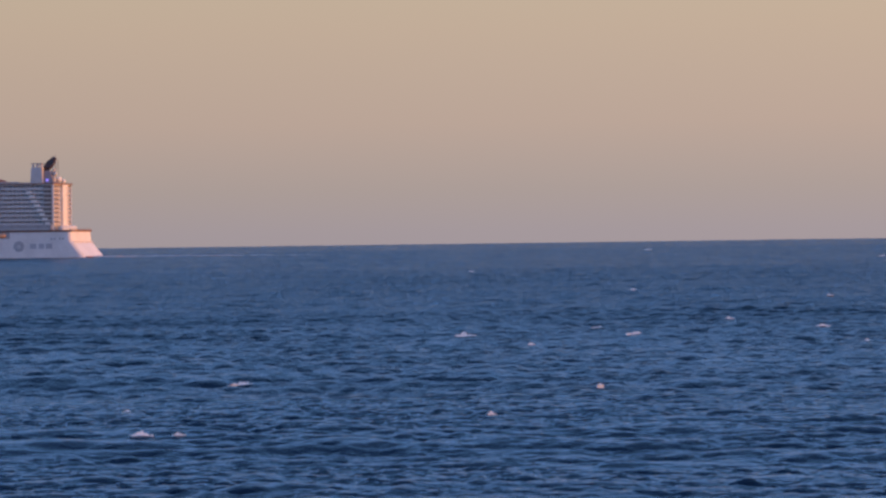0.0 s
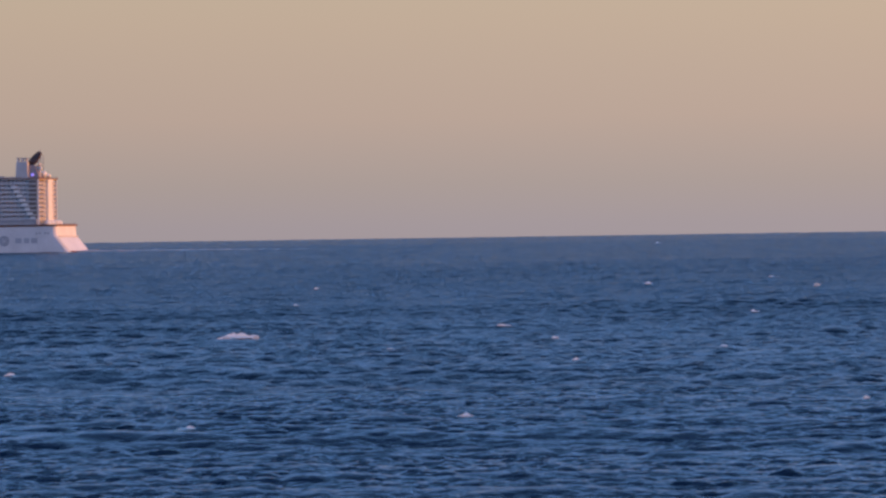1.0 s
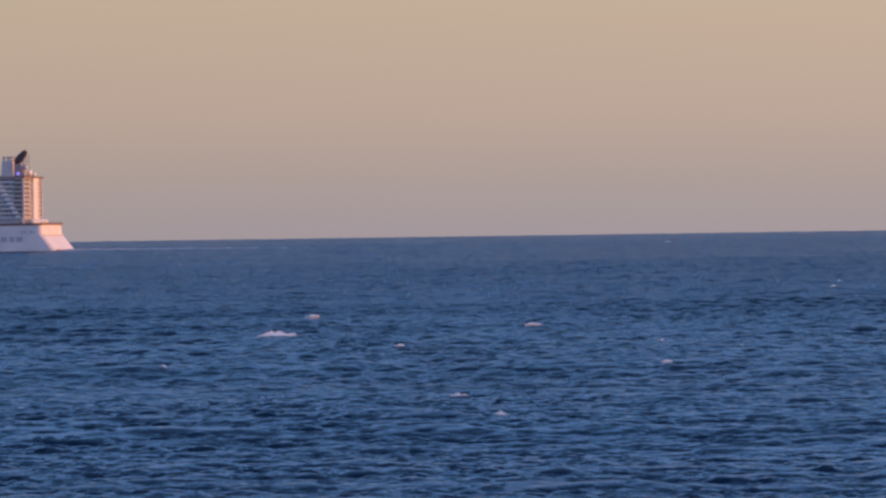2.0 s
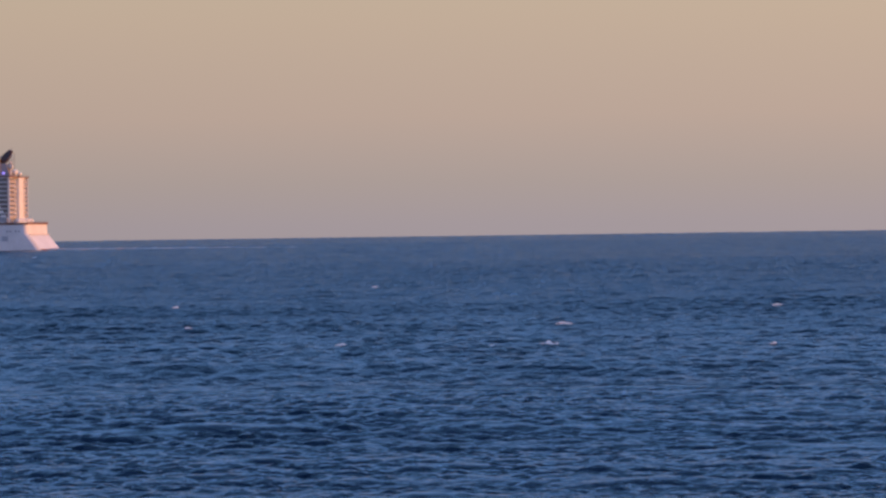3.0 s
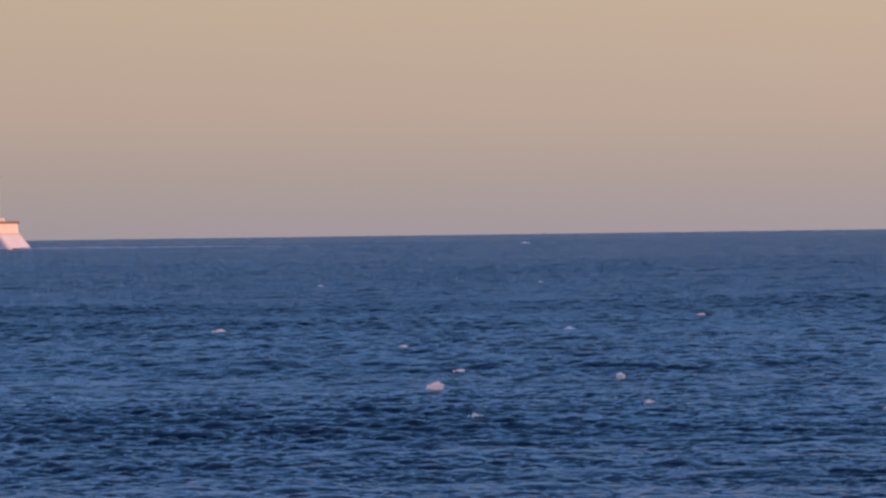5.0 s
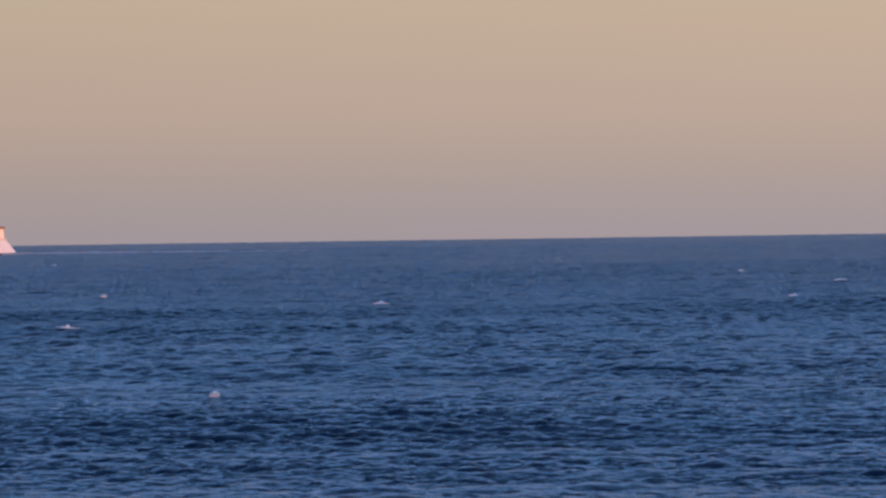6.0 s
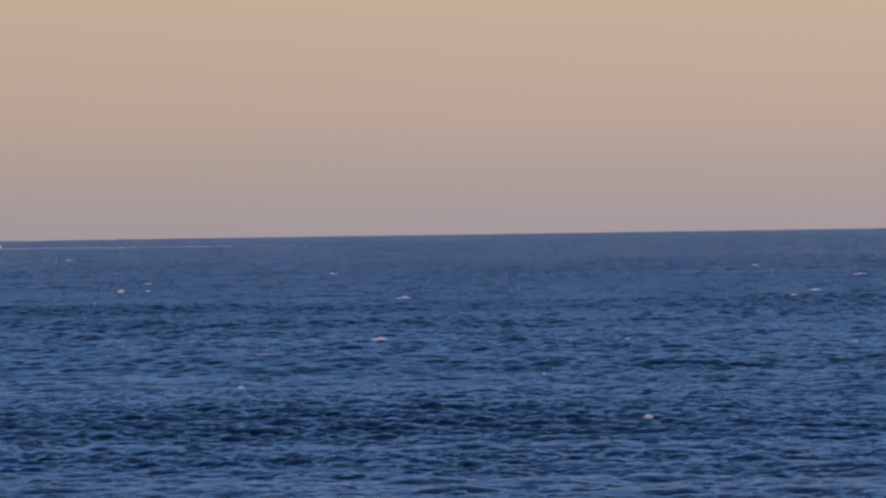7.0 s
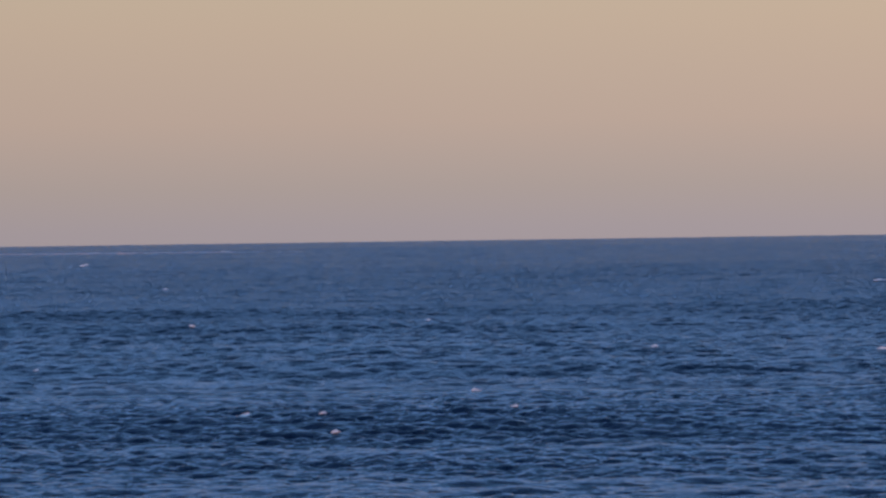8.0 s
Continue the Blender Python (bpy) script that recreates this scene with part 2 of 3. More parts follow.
def wave_field(name, mat, near, far, spacing, waves, heading, seed, label, level=0.0, rollers=1.0, count=640, spare=22, crests=6, groups=0.13):
    """A rigid stretch of choppy water from near to far, a little wider than the view; its rim dips under the sea sheet.
    waves: shortest and longest wavelength, and the root mean square height."""
    z, dx, dy = sea_tile(count, spacing, waves[0], waves[1], waves[2], heading, seed, crests)
    rows = int((far - near) / spacing) + 1
    half = 0.165 * far + spare
    cols = int(2 * half / spacing) + 1
    r, c = np.meshgrid(np.arange(rows), np.arange(cols), indexing="ij")
    x, y = c * spacing - half, near + r * spacing
    ti, tj = r % count, c % count
    inside = (0.165 * y + spare) - np.abs(x)
    rim = np.minimum(np.minimum(y - near, far - y) / (0.05 * (far - near)), inside / (0.05 * half))
    rim = np.clip(rim, 0, 1)
    sink = 1.6 * (1 - rim * rim * (3 - 2 * rim))
    # wave groups: the chop comes and goes in patches
    rng = np.random.default_rng(seed + 100)
    group = np.ones_like(x)
    for _ in range(5):
        a, b = rng.normal(0, 1.0, 2) / (9 + 0.035 * near), rng.uniform(0, math.tau)
        group += groups * np.sin(a[0] * x + 0.8 * a[1] * y + b)
    group = np.clip(group, 0.5, 1.5)
    up = group * z[ti, tj] + rollers * swell(x, y) + level - sink
    over, along = 1.6 * group * dx[ti, tj], 1.6 * group * dy[ti, tj]
    SURFACES.append((up, over, along, spacing, half, near))
    verts = np.stack([x + over, y + along, up], -1).reshape(-1, 3)
    keep = (inside[:-1, :-1] > -2 * spacing).reshape(-1)
    first = (r[:-1, :-1] * cols + c[:-1, :-1]).reshape(-1)[keep]
    quads = np.stack([first, first + 1, first + cols + 1, first + cols], -1)
    used, index = np.unique(quads, return_inverse=True)
    quads = index.reshape(-1, 4)
    me = bpy.data.meshes.new(name)
    me.vertices.add(len(used))
    me.vertices.foreach_set("co", verts[used].astype(np.float32).ravel())
    me.loops.add(quads.size)
    me.loops.foreach_set("vertex_index", quads.astype(np.int32).ravel())
    me.polygons.add(len(quads))
    me.polygons.foreach_set("loop_start", np.arange(0, quads.size, 4, dtype=np.int32))
    me.polygons.foreach_set("use_smooth", np.ones(len(quads), dtype=bool))
    me.update(calc_edges=True)
    me.materials.append(mat)
    return tagged(new(name, me), label, "sea", "drifting waves", "structure")


def sea_sheet():
    """The still sheet under the waves, out to the horizon."""
    bm = bmesh.new()
    centre = bm.verts.new((0, 0, 0))
    rings = []
    for radius in (60, 200, 600, 1500, 3000, HORIZON):
        rings.append([bm.verts.new((radius * math.cos(i * math.tau / 96), radius * math.sin(i * math.tau / 96), 0)) for i in range(96)])
    for i in range(96):
        j = (i + 1) % 96
        bm.faces.new((centre, rings[0][i], rings[0][j]))
        for a, b in zip(rings, rings[1:]):
            bm.faces.new((a[i], b[i], b[j], a[j]))
    ob = part("water", bm, WATER_MID)
    ob.location.z = -0.9
    return tagged(ob, "dark blue open sea reaching to the horizon", "sea", kind="structure")


sea_sheet()
WAVES = [
    (wave_field("wave_field", WATER_NEAR, 88, 208, 0.19, (0.36, 2.6, 0.062), 1.1, 11, "choppy blue water with small steep wavelets near shore", groups=0.1), 1.8, 1.1),
    (wave_field("wave_field", WATER_NEAR, 88, 208, 0.23, (0.50, 7.5, 0.092), 1.6, 12, "choppy blue water with crossing wavelets near shore", -0.04), 2.4, 1.7),
    (wave_field("wave_field", WATER_SOUND, 190, 430, 0.40, (0.8, 4.6, 0.104), 1.1, 13, "choppy blue water with dark wave faces", crests=3, groups=0.06), 2.5, 1.2),
    (wave_field("wave_field", WATER_SOUND, 190, 430, 0.46, (1.0, 8.0, 0.130), 1.6, 14, "choppy blue water with crossing waves", -0.05, crests=3, groups=0.06), 3.3, 1.8),
    (wave_field("wave_field", WATER_MID, 405, 1100, 1.05, (2.0, 7.0, 0.105), 0.9, 15, "blue water roughened by the wind", 0.0, 0.5, crests=2, groups=0.1), 3.4, 1.2),
    (wave_field("wave_field", WATER_MID, 405, 1100, 1.4, (2.6, 10.0, 0.145), 1.4, 18, "blue water with crossing wind waves", -0.06, 0.5, crests=2, groups=0.1), 4.2, 1.6),
    (wave_field("wave_field", WATER_OUT, 900, 2500, 2.2, (4.5, 16.0, 0.17), 0.8, 16, "distant blue water roughened by the wind", 0.25, 0.25, crests=2, groups=0.1), 4.8, 1.0),
    (wave_field("wave_field", WATER_FAR, 2250, 4890, 8.0, (16.0, 60.0, 0.15), 0.1, 17, "far greyish water under the horizon", 0.0, 0.3), 5.5, 0.0),
]


def water_height(x, y, t):
    """The highest of the wave fields at a place and time."""
    best = -9.0
    for (up, dx, dy, spacing, half, near), (_, vx, vy) in zip(SURFACES, WAVES):
        i, j = (y - vy * (t - 4) - near) / spacing, (x - vx * (t - 4) + half) / spacing
        r, c = round(i), round(j)
        if not (0 <= r < up.shape[0] and 0 <= c < up.shape[1]):
            continue
        for _ in range(2):
            r = min(max(round(i - dy[r, c] / spacing), 0), up.shape[0] - 1)
            c = min(max(round(j - dx[r, c] / spacing), 0), up.shape[1] - 1)
        best = max(best, up[r, c])
    return best


def on_the_water(x, y, z, t):
    """Where the line of sight towards x, y, z first meets the waves at the time t."""
    reach = 0.07 if y < 600 else 0.03
    for f in np.linspace(1 - reach, 1 + reach, 350):
        sight = EYE_Z + f * (z - EYE_Z)
        if water_height(f * x, f * y, t) >= sight:
            return f * x, f * y, sight
    return x, y, z


# ---- cruise ship: +x to the bow, +y to port, the origin on the waterline at the stern ----
def cruise_ship():
    ship = tagged(new("cruise_ship"), "white cruise ship with stacked balcony decks sailing away", "ship")
    # hull: ducktail at the waterline, knuckle, square transom above
    bm = bmesh.new()
    outline = [(-1.3, -3), (-0.7, 0.5), (7.6, 10.6), (8.4, 11.3), (9.0, 18.2)]
    stations = [(0, 19.0), (1.2, 20.0), (3.0, 20.5), (215, 20.5), (250, 16.5), (280, 9.5), (302, 1.2)]
    columns = []
    for shift, half in stations:
        ring = []
        for x, z in outline:
            fore = x * max(0, 1 - shift / 60) + shift + (max(0, z) * 0.9 if shift > 270 else 0)
            ring.append((fore, half, z))
        columns.append(ring)
    left = [[bm.verts.new(p) for p in ring] for ring in columns]
    right = [[bm.verts.new((x, -y, z)) for x, y, z in ring] for ring in columns]
    for side in (left, right):
        for a, b in zip(side, side[1:]):
            for i in range(len(outline) - 1):
                bm.faces.new((a[i], b[i], b[i + 1], a[i + 1]))
    for i in range(len(outline) - 1):
        bm.faces.new((left[0][i], left[0][i + 1], right[0][i + 1], right[0][i]))
        bm.faces.new((left[-1][i], right[-1][i], right[-1][i + 1], left[-1][i + 1]))
    for k in range(len(stations) - 1):
        bm.faces.new((left[k][-1], left[k + 1][-1], right[k + 1][-1], right[k][-1]))
    bmesh.ops.recalc_face_normals(bm, faces=bm.faces)
    hull = part("hull", bm, HULL_WHITE, ship, "white painted hull with a sloping stern")
    part("boot_stripe", boxes((-1.35, 1.2, -18.9, 18.9, -1.5, 1.15), (1.2, 240, -20.62, 20.62, -1.5, -0.6)), BOOT_RED, hull, "dark red stripe at the waterline")
    part("transom_ledge", boxes((7.2, 9.0, -19.2, 19.2, 10.6, 11.3)), PARTITION_GREY, hull)
    # round sign and three illegible letters on the side
    bm = bmesh.new()
    centre = (45.6, 20.56, 8.2)
    cylinder(bm, (centre[0], 20.48, centre[2]), (centre[0], 20.53, centre[2]), 3.5, 3.5, 28)
    part("round_emblem", bm, MARK_GREY, hull, "grey round compass emblem")
    bm = bmesh.new()
    for i in range(12):
        a = i * math.tau / 12
        spoke = Matrix.Translation((centre[0], 20.54, centre[2])) @ Matrix.Rotation(a, 4, "Y") @ Matrix.LocRotScale((0, 0, 1.7), None, (0.22, 0.03, 2.6))
        bmesh.ops.create_cube(bm, size=1.0, matrix=spoke)
    part("emblem_ray", bm, HULL_WHITE, hull)
    for x0, x1 in ((33.3, 37.8), (28.0, 31.8), (22.4, 26.8)):
        part("lettering_bar", boxes((x0, x1, 20.48, 20.53, 6.6, 10.0)), LETTER_GREY, hull, "grey lettering bar")
    for x in (14.0, 16.2, 20.0, 22.2):
        part("mooring_port", boxes((x, x + 1.2, 20.5, 20.62, 12.6, 13.6)), CABIN_DARK, hull)

    for x in range(60, 200, 16):
        bm = bmesh.new()
        bmesh.ops.create_uvsphere(bm, u_segments=16, v_segments=8, radius=1.0, matrix=Matrix.LocRotScale((x, 20.9, 15.4), None, (5.6, 1.1, 1.5)))
        part("lifeboat", bm, LIFEBOAT_TAN, ship, "tan lifeboat hung along the hull", smooth=True)
        part("davit", boxes((x - 4.2, x - 3.9, 20.3, 21.0, 15.0, 18.0)), STEEL_GREY, ship)
        part("davit", boxes((x + 3.9, x + 4.2, 20.3, 21.0, 15.0, 18.0)), STEEL_GREY, ship)
    part("side_recess", boxes((52, 205, 20.4, 20.56, 13.4, 17.6)), CABIN_DARK, hull, "grey recess behind the lifeboats")
    # open deck above the hull with a brown rim, and the band of lifeboats and windows
    part("aft_deck", boxes((8.4, 240, -20.9, 20.9, 17.7, 18.85)), DECK_TEAK, ship, "brown-edged open deck")
    part("aft_rail", boxes((8.6, 8.75, -20.6, 20.6, 19.75, 19.9), (8.6, 60, 20.6, 20.75, 19.75, 19.9), (8.6, 60, -20.75, -20.6, 19.75, 19.9),
                           *[(8.6, 8.75, y, y + 0.15, 18.8, 19.8) for y in range(-20, 21, 2)],
                           *[(x, x + 0.15, 20.6, 20.75, 18.8, 19.8) for x in range(10, 60, 2)]), STEEL_GREY, ship)
    part("promenade_wall", boxes((23.5, 236, -18.4, 18.4, 18.85, 22.6)), CABIN_DARK, ship, "dark recessed promenade wall")
    part("promenade_screen", boxes((24.5, 236, 20.15, 20.35, 18.85, 20.3), (24.5, 236, -20.35, -20.15, 18.85, 20.3)), GLASS_RAIL, ship, "pale screen along the promenade")
    for y in (-11.5, -4.5, 4.5, 11.5):
        bm = bmesh.new()
        bmesh.ops.create_uvsphere(bm, u_segments=14, v_segments=8, radius=1.0, matrix=Matrix.LocRotScale((18.0, y, 19.4), None, (2.6, 2.8, 2.6)))
        part("deck_canopy", bm, DECK_WHITE, ship, "white rounded canopy on the aft deck", smooth=True)

    # balcony block: eight decks of slabs, rails and recessed cabin fronts
    base, storey, decks = 22.6, 2.95, 9
    side_wall = mesh_of("balcony_partition", boxes((-0.08, 0.08, -0.85, 0.85, -1.15, 1.15)), PARTITION_GREY)
    stern_wall = mesh_of("stern_partition", boxes((-0.65, 0.65, -0.1, 0.1, -1.15, 1.15)), DECK_WHITE)
    top = base + storey * decks
    part("cabin_block", boxes((24.0, 228, -16.4, 16.4, 18.85, top)), CABIN_DARK, ship, "dark recessed cabin fronts")
    part("corner_post", boxes((21.6, 22.6, 17.7, 18.3, 18.85, top + 0.6)), DECK_WHITE, ship, "white corner post")
    part("corner_post", boxes((21.6, 22.6, -18.3, -17.7, 18.85, top + 0.6)), DECK_WHITE, ship, "white corner post")
    for d in range(decks + 1):
        z = base + storey * d
        part("deck_slab", boxes((22.6, 230, -18.4, 18.4, z - 0.3, z + 0.2)), DECK_WHITE, ship)
        if d == decks:
            break
        part("balcony_rail", boxes((26.0, 229, 18.15, 18.3, z + 0.25, z + 1.25), (26.0, 229, -18.3, -18.15, z + 0.25, z + 1.25)), GLASS_RAIL, ship, "smoked glass balcony rail")
        for i in range(30):
            piece("balcony_partition", side_wall, ship, (25.6 + 3.1 * i, 17.25, z + 1.4))
        # the lighter end bays climb forward deck by deck
        x0 = 24.0 + 1.85 * d
        if d < 8:
            part("terrace_bay", boxes((x0, x0 + 4.0, 16.3, 18.5, z + 0.1, z + 1.75), bevel=0.12), DECK_WHITE, ship, "white stepped terrace bay")
        # added dark panel: paints the shade inside the balconies next to the stern corner
        part("corner_shade_panel", boxes((23.0, 28.6, 18.32, 18.42, z + 0.3, z + 2.5)), STERN_GLASS_AND_SHADE, ship, "dark panel painted as the shade in the corner balconies")
        # stern face: balconies on both sides of two columns
        for y0, y1 in ((5.5, 17.6), (-17.6, -9.9)):
            part("stern_rail", boxes((22.42, 22.58, y0, y1, z - 0.25, z + 1.2)), STERN_RAIL, ship, "glass stern balcony rail")
            for i in range(round((y1 - y0) / 3.55) + 1):
                piece("stern_partition", stern_wall, ship, (23.25, y0 + 0.3 + 3.55 * i, z + 1.4))
    part("stern_glazing", boxes((23.7, 23.96, -16.6, 16.6, base - 3.5, top - 0.4)), STERN_GLASS_AND_SHADE, ship, "dark glazed stern cabins")
    part("stern_column", boxes((20.9, 24.2, -9.6, 1.2, base - 1.5, top + 0.4), bevel=0.3), DECK_WHITE, ship, "white lift column on the stern")
    part("column_slit", boxes((20.87, 21.2, -7.7, -6.9, base, top - 1.5)), STERN_GLASS_AND_SHADE, ship, "dark glazed slit in the column")
    part("stern_recess", boxes((22.8, 24.1, 1.4, 5.2, base, top - 0.5)), CABIN_DARK, ship, "dark glazed recess on the stern")

    # top deck, forward superstructure, funnel
    part("top_deck", boxes((20.8, 232, -18.8, 18.8, top + 0.25, top + 0.95)), DECK_TEAK, ship, "brown-edged top deck")
    part("top_rail", boxes((21.0, 21.15, -18.4, 18.4, top + 1.9, top + 2.05), (21.0, 110, 18.4, 18.55, top + 1.9, top + 2.05),
                           *[(21.0, 21.15, y, y + 0.15, top + 0.9, top + 1.95) for y in range(-18, 19, 3)],
                           *[(x, x + 0.15, 18.4, 18.55, top + 0.9, top + 1.95) for x in range(22, 110, 3)]), STEEL_GREY, ship)
    part("top_screen", boxes((46, 228, 17.0, 17.2, top + 0.9, top + 2.3), (46, 228, -17.2, -17.0, top + 0.9, top + 2.3)), GLASS_RAIL, ship)
    bm = bmesh.new()
    bmesh.ops.create_uvsphere(bm, u_segments=20, v_segments=10, radius=1.0, matrix=Matrix.LocRotScale((66.5, 4, top + 0.9), None, (8.0, 9.0, 3.6)))
    part("pool_dome", bm, DECK_TEAK, ship, "low brown dome on the top deck", smooth=True)
    part("bridge_block", boxes((228, 246, -17.5, 17.5, 18.6, top - 6), bevel=0.8), DECK_WHITE, ship)
    part("bow_deckhouse", boxes((244, 262, -13, 13, 18.0, 28.0), bevel=0.8), DECK_WHITE, ship)
    f0 = top + 0.9
    part("funnel_casing", loft([[(33.4, -6, f0), (33.4, 6, f0), (42.2, 6, f0), (42.2, -6, f0)],
                                [(34.0, -5.6, f0 + 11), (34.0, 5.6, f0 + 11), (41.6, 5.6, f0 + 11), (41.6, -5.6, f0 + 11)]]), PARTITION_GREY, ship, "white funnel casing")
    for x, y in ((34.9, 4.4), (34.9, -4.4), (37.8, 4.4), (37.8, -4.4), (40.6, 4.4), (40.6, -4.4)):
        bm = bmesh.new()
        cylinder(bm, (x, y, f0 + 11), (x - 0.2, y, f0 + 14.0), 0.85, 0.8, 10)
        part("exhaust_pipe", bm, GLASS_RAIL, ship, "pale grey exhaust pipe")
    part("funnel_grille", boxes((34.0, 41.6, 5.3, 5.5, f0 + 13.2, f0 + 13.7), (34.0, 41.6, -5.5, -5.3, f0 + 13.2, f0 + 13.7),
                                (33.9, 34.1, -5.4, 5.4, f0 + 13.2, f0 + 13.7)), STEEL_GREY, ship)
    part("funnel_fin", loft([[(32.0, -1.4, f0 + 8.6), (32.0, 1.4, f0 + 8.6), (34.6, 1.4, f0 + 8.6), (34.6, -1.4, f0 + 8.6)],
                             [(29.6, -2.6, f0 + 10.6), (29.6, 2.6, f0 + 10.6), (34.0, 2.6, f0 + 11.4), (34.0, -2.6, f0 + 11.4)],
                             [(27.4, -2.4, f0 + 13.6), (27.4, 2.4, f0 + 13.6), (31.4, 2.4, f0 + 15.0), (31.4, -2.4, f0 + 15.0)],
                             [(25.8, -1.4, f0 + 17.2), (25.8, 1.4, f0 + 17.2), (27.6, 1.4, f0 + 18.2), (27.6, -1.4, f0 + 18.2)]]), FUNNEL_BLACK, ship, "black swept-back funnel fin")
    # open steel frame behind the fin
    for x, z0, z1 in ((25.2, 9.0, 15.6), (27.0, 9.0, 13.4)):
        part("fin_brace", boxes((x, x + 0.35, -2.6, -2.25, f0 + z0 - 5, f0 + z1), (x, x + 0.35, 2.25, 2.6, f0 + z0 - 5, f0 + z1),
                                (x, x + 0.35, -2.6, 2.6, f0 + z1 - 0.3, f0 + z1), (x, x + 0.35, -2.6, 2.6, f0 + z0, f0 + z0 + 0.3)), STEEL_GREY, ship, "thin grey steel frame")
    part("fin_base", loft([[(25.6, -5.0, f0), (25.6, 5.0, f0), (35.2, 5.0, f0), (35.2, -5.0, f0)],
                           [(29.8, -3.0, f0 + 8.9), (29.8, 3.0, f0 + 8.9), (34.6, 3.0, f0 + 8.9), (34.6, -3.0, f0 + 8.9)]]), FIN_GREY, ship, "dark grey sloping base of the funnel fin")
    for x, y, z, r in ((24.8, -2.0, 3.0, 2.0), (26.6, 1.0, 6.6, 1.6), (23.0, -6.0, 1.6, 1.6), (27.6, -1.0, 9.4, 1.0)):
        bm = bmesh.new()
        bmesh.ops.create_uvsphere(bm, u_segments=14, v_segments=10, radius=r, matrix=Matrix.Translation((x, y, f0 + z)))
        cylinder(bm, (x, y, f0), (x, y, f0 + z), 0.6, 0.6, 8)
        part("antenna_dome", bm, DECK_WHITE, ship, "white antenna dome", smooth=True)
    part("aerial_mast", cylinder(bmesh.new(), (26.4, 0, f0 + 17.4), (26.2, 0, f0 + 19.6), 0.25, 0.12, 8), STEEL_GREY, ship)
    part("violet_lamp", cylinder(bmesh.new(), (30.6, 4.6, f0 + 2.4), (30.6, 5.2, f0 + 2.4), 0.9, 0.9, 14), LAMP_VIOLET, ship, "glowing violet lamp")
    return ship


SHIP = cruise_ship()
SHIP_TURN, SHIP_SPEED, SHIP_AT = 168.3, 10.3, (-233.5, 2000.0)


def ship_pose(t):
    a = radians(SHIP_TURN)
    return pose(SHIP_AT[0] + SHIP_SPEED * t * math.cos(a), SHIP_AT[1] + SHIP_SPEED * t * math.sin(a), 0, 0, 0, SHIP_TURN)


# ---- foam: the wake behind the ship, and breaking crests ----
def foam_ridge(bm, at, length, height, depth, turn, rng, nu=12, nv=6, ragged=1.0):
    """A ragged closed ridge of foam, highest in the middle, with a skirt that reaches under water."""
    grid = []
    phase = rng.uniform(0, 50)
    for i in range(nu + 1):
        u = 2 * i / nu - 1
        row = []
        for j in range(nv + 1):
            v = 2 * j / nv - 1
            rag = noise.noise((u * 2.3 + phase, v * 1.7, phase))
            lump = noise.noise((u * 5.0, v * 3.0 + phase, 3.1))
            body = max(0.0, 1 - abs(u) ** 2.4) ** 0.6 * max(0.0, 1 - v * v)
            z = height * (body * (0.62 + ragged * (1.3 * rag + 0.9 * lump)) - 0.12)
            if abs(u) > 0.99 or abs(v) > 0.99:
                z = -height * 0.5 - 0.4
            p = Vector((u * length / 2, (v * (1 - 0.35 * abs(u)) + 0.35 * rag) * depth / 2, z))
            p = Matrix.Rotation(turn, 3, "Z") @ p
            row.append(bm.verts.new(Vector(at) + p))
        grid.append(row)
    close_grid(bm, grid, nv)


def foam_face(bm, at, length, height, depth, turn, rng, nu=12, nv=5):
    """A sheet of foam on the steep front of a breaking wave, torn along its upper edge and at its ends."""
    grid = []
    phase = rng.uniform(0, 50)
    for i in range(nu + 1):
        u = 2 * i / nu - 1
        crest = 0.78 + 0.5 * noise.noise((u * 2.6 + phase, 0.3, phase)) - 0.45 * abs(u) ** 2.2
        row = []
        for j in range(nv + 1):
            w = j / nv
            torn = 1 + 0.55 * noise.noise((w * 3.1 + phase, 7.0 + math.copysign(1, u), phase)) - 0.35 * w
            sag = 0.10 * noise.noise((u * 4.0 + phase, w * 3.0, 5.2))
            p = Vector((u * torn * length / 2, (w + sag) * depth * max(0.25, crest), height * (w * max(0.2, crest) - 0.18)))
            row.append(bm.verts.new(Vector(at) + Matrix.Rotation(turn, 3, "Z") @ p))
        low = Vector((u * length / 2, depth * 0.9, -0.5 * height - 0.2))
        row.append(bm.verts.new(Vector(at) + Matrix.Rotation(turn, 3, "Z") @ low))
        grid.append(row)
    close_grid(bm, grid, nv + 1)


def close_grid(bm, grid, nv):
    """Skins a grid of vertices and closes it underneath."""
    for a, b in zip(grid, grid[1:]):
        for j in range(nv):
            bm.faces.new((a[j], b[j], b[j + 1], a[j + 1]))
    rim = [row[0] for row in grid] + grid[-1][1:] + [row[-1] for row in grid[-2::-1]] + grid[0][-2:0:-1]
    bm.faces.new(rim[::-1])


